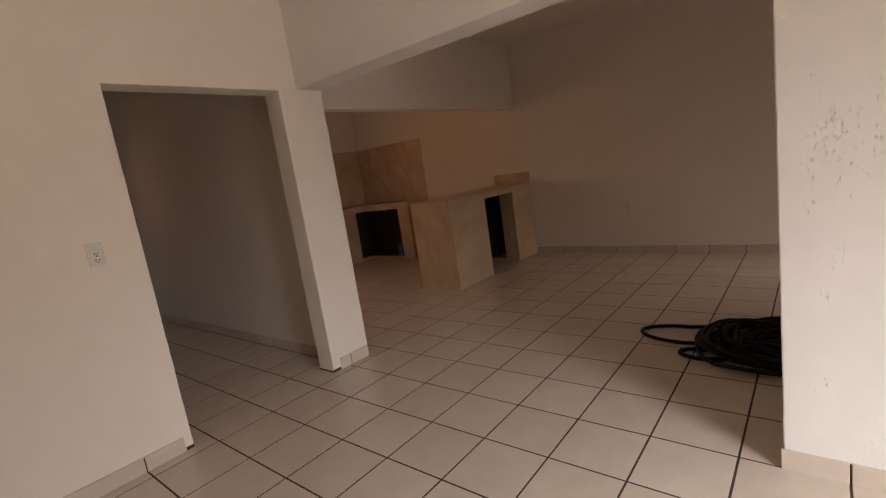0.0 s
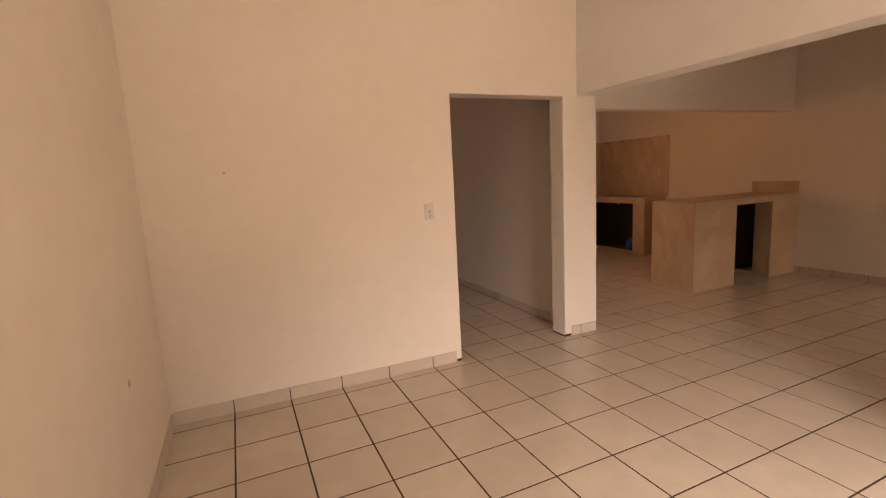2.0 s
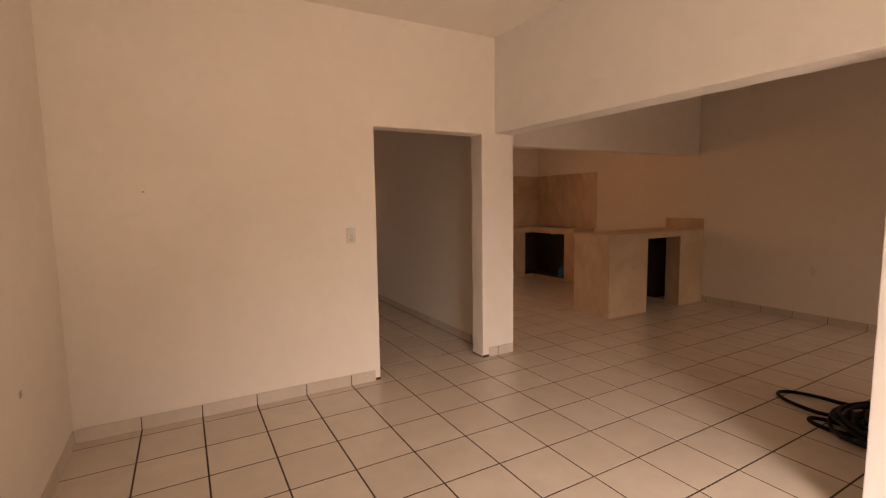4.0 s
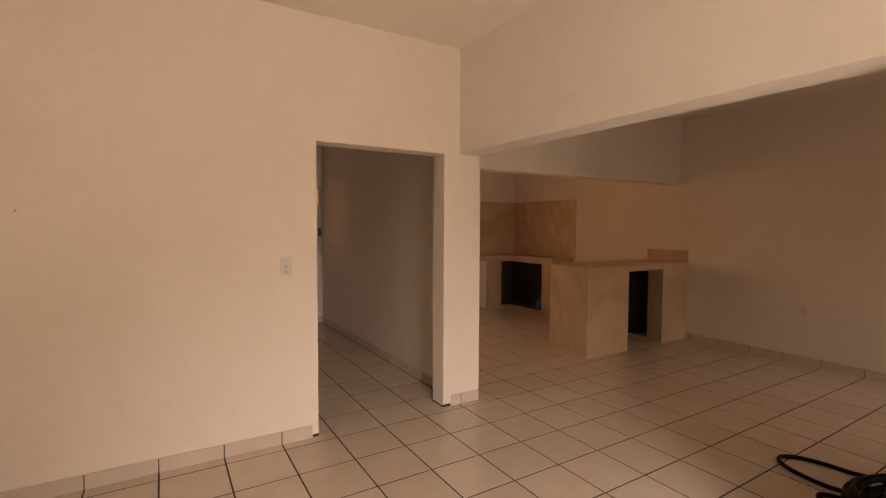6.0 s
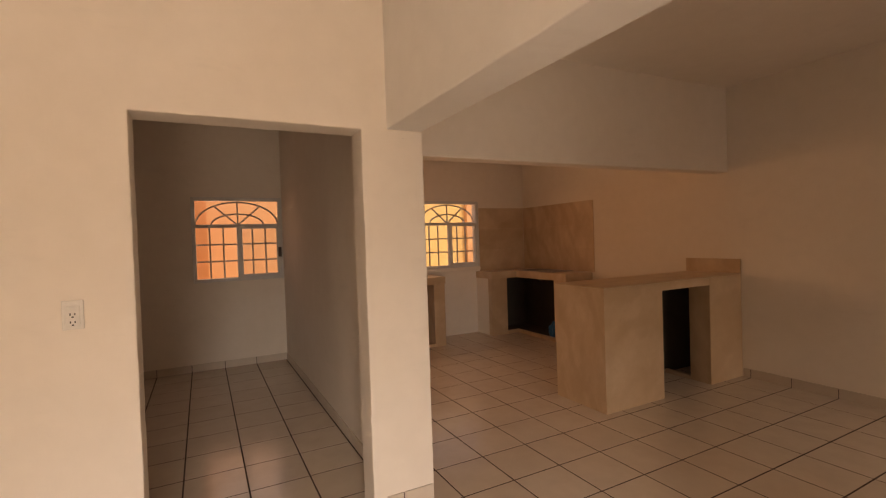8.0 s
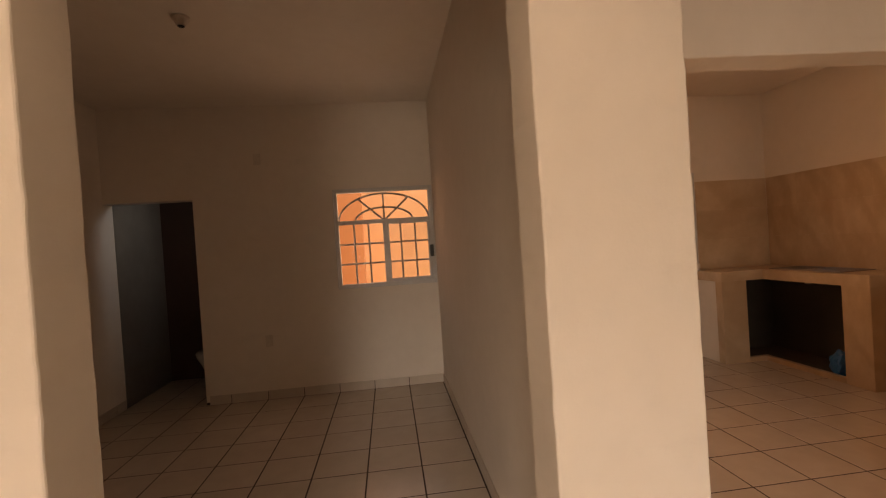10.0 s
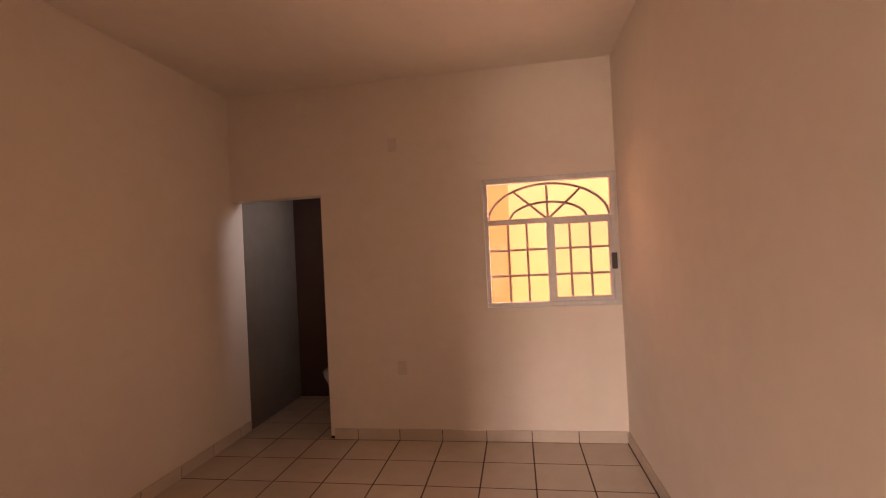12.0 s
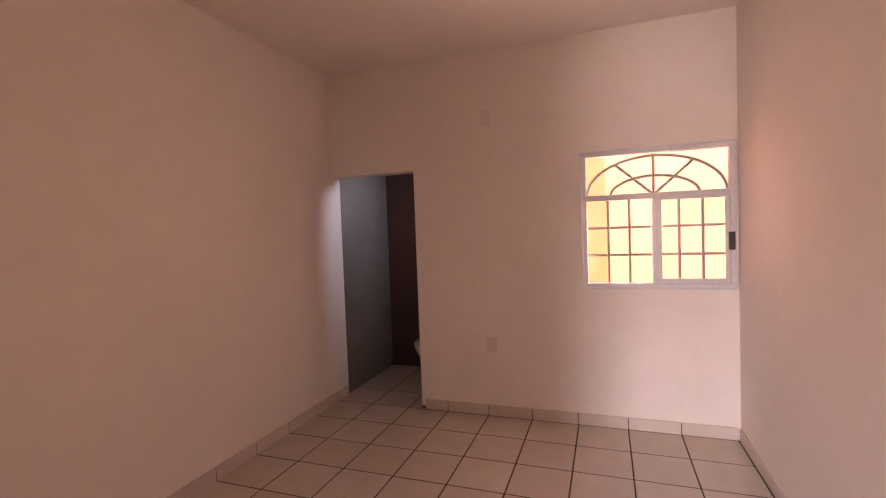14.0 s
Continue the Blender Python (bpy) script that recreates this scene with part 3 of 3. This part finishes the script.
loop_a += [(-0.45, 3.46, 0.03), (-0.32, 3.47, 0.05)]
loop_b = [(-0.32, 3.47, 0.05), (-0.36, 3.42, 0.05), (-0.45, 3.39, 0.02)]
loop_b += [(-0.47 - 0.14 * math.sin(math.pi * k / 12), 3.305 + 0.075 * math.cos(math.pi * k / 12), 0.015) for k in range(13)]
loop_b += [(-0.38, 3.24, 0.02), (-0.28, 3.27, 0.03)]
hose = make("hose_coil", tube(bmesh.new(), pts + coil_end, 0.0135, 7), RUBBER)
for ob in (hose, part("loose_loop", tube(bmesh.new(), loop_a, 0.0135, 7), RUBBER, hose), part("loose_loop", tube(bmesh.new(), loop_b, 0.0135, 7), RUBBER, hose)):
    for poly in ob.data.polygons:
        poly.use_smooth = True
tagged(hose, "coiled black rubber hose lying on the floor tiles", "hose")


def wall_box(name, y, z, w, h, x, depth, material, label, category):
    top = tagged(empty(name, (x, y, z)), label, category)
    under(part("plate", box(x - 0.002, x + depth, y - w / 2, y + w / 2, z - h / 2, z + h / 2, 0.003), material, top), top)
    return top


xs = door_face(0.84)
sockt = wall_box("wall_socket", 0.84, 1.266, 0.076, 0.125, xs, 0.008, PLASTIC, "white plastic double wall socket beside the doorway", "socket")
under(part("insert", box(xs + 0.007, xs + 0.011, 0.815, 0.865, 1.225, 1.305, 0.002), PLASTIC, sockt), sockt)
# dark raised pads stand in for the shade inside the slots
for dz in (0.012, -0.022):
    for dy, hh in ((-0.008, 0.010), (0.008, 0.008)):
        under(part("slot", box(xs + 0.010, xs + 0.0116, 0.84 + dy - 0.0022, 0.84 + dy + 0.0022, 1.258 + dz - hh / 2, 1.258 + dz + hh / 2), SLOT, sockt), sockt)
    under(part("slot", box(xs + 0.010, xs + 0.0116, 0.836, 0.844, 1.243 + dz, 1.249 + dz), SLOT, sockt), sockt)
for z in (2.53, 0.612):
    wall_box("outlet_cover", 0.475, z, 0.075, 0.12, XW, 0.003, PATCH, "painted-over blank outlet cover on bedroom wall", "outlet cover")



def scuff(name, at, axis, w, h, seed, material, label):
    """A thin uneven smear of dirt on a wall; axis is the wall's normal."""
    rg = random.Random(seed)
    bm = bmesh.new()
    rim, top_ = [], []
    for k in range(18):
        a = k * math.tau / 18
        r = rg.uniform(0.65, 1.1)
        u, v = w / 2 * r * math.cos(a), h / 2 * r * math.sin(a)
        p = Vector(at) + (Vector((u, 0, v)) if axis == "y" else Vector((0, u, v)))
        n = Vector((0, 0.0009, 0)) if axis == "y" else Vector((0.0009, 0, 0))
        if axis == "y" and at[1] > 3:
            n = -n
        rim.append(bm.verts.new(p))
        top_.append(bm.verts.new(p + n))
    bm.faces.new(top_)
    for k in range(18):
        bm.faces.new((rim[k], rim[(k + 1) % 18], top_[(k + 1) % 18], top_[k]))
    return tagged(make(name, bm, material), label, "wall mark")


SCUFF = plain("faint_dirt", (0.80, 0.72, 0.63), 0.95, var=0.10)
scuff("wall_scuff", (-1.965, YS, 0.669), "y", 0.05, 0.045, 1, SMUDGE, "small grey scuff mark on plaster wall")
scuff("wall_scuff", (-1.84, YN, 0.62), "y", 0.07, 0.14, 2, SCUFF, "faint brown smudge on dining wall")
scuff("nail_hole", (door_face(-0.573), -0.573, 1.624), "x", 0.018, 0.014, 3, SMUDGE, "small nail hole in plaster wall")
scuff("nail_hole", (door_face(2.38), 2.385, 2.125), "x", 0.006, 0.006, 4, SMUDGE, "tiny dark nail hole below the beam")

# lamp holder on the bedroom ceiling
lh = tagged(empty("lamp_holder", (-5.01, 0.55, HB)), "bare ceiling lamp holder without a bulb", "lamp")
under(part("base", lathe(bmesh.new(), [(0.055, HB + 0.001), (0.055, HB - 0.012), (0.042, HB - 0.022), (0.030, HB - 0.05), (0.027, HB - 0.058)], -5.01, 0.55, 20), PATCH, lh), lh)
# dark disc painted for the shade inside the empty holder
under(part("opening", lathe(bmesh.new(), [(0.021, HB - 0.058), (0.021, HB - 0.0605)], -5.01, 0.55, 16), SLOT, lh), lh)

# toilet
tl = tagged(empty("toilet", (-7.68, -0.37, 0)), "white ceramic toilet in the dark bathroom", "toilet")
under(part("bowl", lathe(bmesh.new(), [(0.10, 0.0), (0.11, 0.05), (0.09, 0.16), (0.13, 0.26), (0.185, 0.37), (0.19, 0.40), (0.17, 0.405)], -7.62, -0.37, 28, 1.18, 0.95), CERAMIC, tl), tl)
under(part("seat", lathe(bmesh.new(), [(0.19, 0.402), (0.196, 0.415), (0.18, 0.432), (0.05, 0.436)], -7.62, -0.37, 28, 1.18, 0.95), CERAMIC, tl), tl)
under(part("tank", box(-8.055, -7.865, -0.56, -0.18, 0.40, 0.76, 0.02), CERAMIC, tl), tl)
under(part("tank_lid", box(-8.058, -7.85, -0.57, -0.17, 0.761, 0.79, 0.01), CERAMIC, tl), tl)
for o in tl.children:
    if o.name.split(".")[0] in ("bowl", "seat"):
        for poly in o.data.polygons:
            poly.use_smooth = True

# ---- skirting tiles ----
def skirting(name, axis, at, lo_, hi_, phase, normal, label, skew=None):
    """A run of tile pieces, .09 high, along x or y; a pale grout strip behind."""
    h, t = 0.09, 0.011
    mid = (lo_ + hi_) / 2
    base = at if skew is None else skew(mid)
    top = tagged(empty(name, (mid, base, 0) if axis == "x" else (base, mid, 0)), label, "baseboard", kind="structure")
    cuts = [lo_]
    k = math.ceil((lo_ + 0.03 - phase) / P)
    while phase + k * P < hi_ - 0.03:
        cuts.append(phase + k * P)
        k += 1
    cuts.append(hi_)
    for a, b in zip(cuts, cuts[1:]):
        q = at if skew is None else skew((a + b) / 2)
        n0, n1 = (q - 0.004, q + t) if normal > 0 else (q - t, q + 0.004)
        a2, b2 = a + 0.003, b - 0.003
        bm = box(a2, b2, n0, n1, -0.01, h, 0.0025, 1) if axis == "x" else box(n0, n1, a2, b2, -0.01, h, 0.0025, 1)
        under(part("tile", bm, SKIRT_TILE, top), top)
        g0, g1 = (q - 0.004, q + t - 0.005) if normal > 0 else (q - t + 0.005, q + 0.004)
        if b < hi_ - 0.01:
            bm = box(b - 0.004, b + 0.004, g0, g1, -0.01, h - 0.004) if axis == "x" else box(g0, g1, b - 0.004, b + 0.004, -0.01, h - 0.004)
            under(part("joint", bm, GROUT, top), top)
    return top


LBL = "cream ceramic skirting tiles along the wall"
skirting("baseboard_living_west", "y", 0, YS + 0.012, 1.018, GY, 1, LBL, door_face)
skirting("baseboard_pillar", "y", 0, 2.21, 2.502, 2.315, 1, LBL, door_face)
# dark gap blocks where the skirting stops short of the door corners
bl, bp = bpy.data.objects["baseboard_living_west"], bpy.data.objects["baseboard_pillar"]
for owner, ya, yb in ((bl, 1.019, 1.0635), (bp, 2.1375, 2.209)):
    xa = door_face((ya + yb) / 2)
    under(part("dark_gap", box(xa - 0.02, xa + 0.004, ya, yb, -0.01, 0.020, 0.002, 1), GROUT, owner), owner)
xa = door_face(2.137)
under(part("dark_gap", box(xa - 0.18, xa - 0.002, 2.131, 2.149, -0.01, 0.010, 0.002, 1), GROUT, bp), bp)
skirting("baseboard_living_south", "x", YS, door_face(YS) + 0.012, XE, GX, 1, LBL)
skirting("baseboard_pier", "x", 2.288, -0.012, XE, GX + 5 * P, -1, LBL)
skirting("baseboard_north", "x", YN, PX1 + 0.004, XE, GX, -1, LBL)
skirting("baseboard_bedroom_west", "y", XW, -0.16, 2.293, GY, 1, LBL)
skirting("baseboard_bedroom_north", "x", 2.305, XW + 0.012, -3.30, GX, -1, LBL)
skirting("baseboard_bedroom_south", "x", YS, XW - 0.15, -3.08, GX, 1, LBL)

bw = bpy.data.objects["baseboard_bedroom_west"]
under(part("dark_gap", box(XW - 0.02, XW + 0.004, -0.194, -0.161, -0.01, 0.024, 0.002, 1), GROUT, bw), bw)

# ---- floor tiles ----
slab_f = slab("floor", -8.3, XE + 0.05, YS - 0.05, YN + 0.05, -0.05, -0.0014, GROUT, "cream ceramic floor tiles with dark grout joints", "floor")
g = 0.0049


def tile_verts(x, y):
    a, b, c, d = x + g, x + P - g, y + g, y + P - g
    e = 0.0011
    return [(a, c, -0.006), (b, c, -0.006), (b, d, -0.006), (a, d, -0.006), (a, c, -0.0012), (b, c, -0.0012), (b, d, -0.0012), (a, d, -0.0012),
            (a + e, c + e, 0), (b - e, c + e, 0), (b - e, d - e, 0), (a + e, d - e, 0)]


TF = [(0, 1, 5, 4), (1, 2, 6, 5), (2, 3, 7, 6), (3, 0, 4, 7), (4, 5, 9, 8), (5, 6, 10, 9), (6, 7, 11, 10), (7, 4, 8, 11), (8, 9, 10, 11)]
tile_me = bpy.data.meshes.new("floor_tile")
tile_me.from_pydata(tile_verts(0, 0), [], TF)
tile_me.materials.append(FLOOR_TILE)
tr = random.Random(3)
vs, fs = [], []
for i in range(-18, 14):
    for j in range(-6, 15):
        x, y = GX + i * P, GY + j * P
        if x + P < -8.25 or x > XE or y + P < YS or y > YN:
            continue
        near = (XW < x < 0.7 and y < 2.35) or (-3.3 < x < 0.3 and 2.3 < y < 4.9)
        dz = tr.uniform(-0.0005, 0.0004)
        if near:
            t = new("floor_tile", tile_me)
            t.location = (x, y, dz)
            t.parent = slab_f
        else:
            o = len(vs)
            vs += [(a, b, c + dz) for a, b, c in tile_verts(x, y)]
            fs += [tuple(o + q for q in f) for f in TF]
far_me = bpy.data.meshes.new("far_floor_tiles")
far_me.from_pydata(vs, [], fs)
far_me.materials.append(FLOOR_TILE)
ft = new("far_floor_tiles", far_me)
ft.parent = slab_f
tagged(ft, kind="stuff")
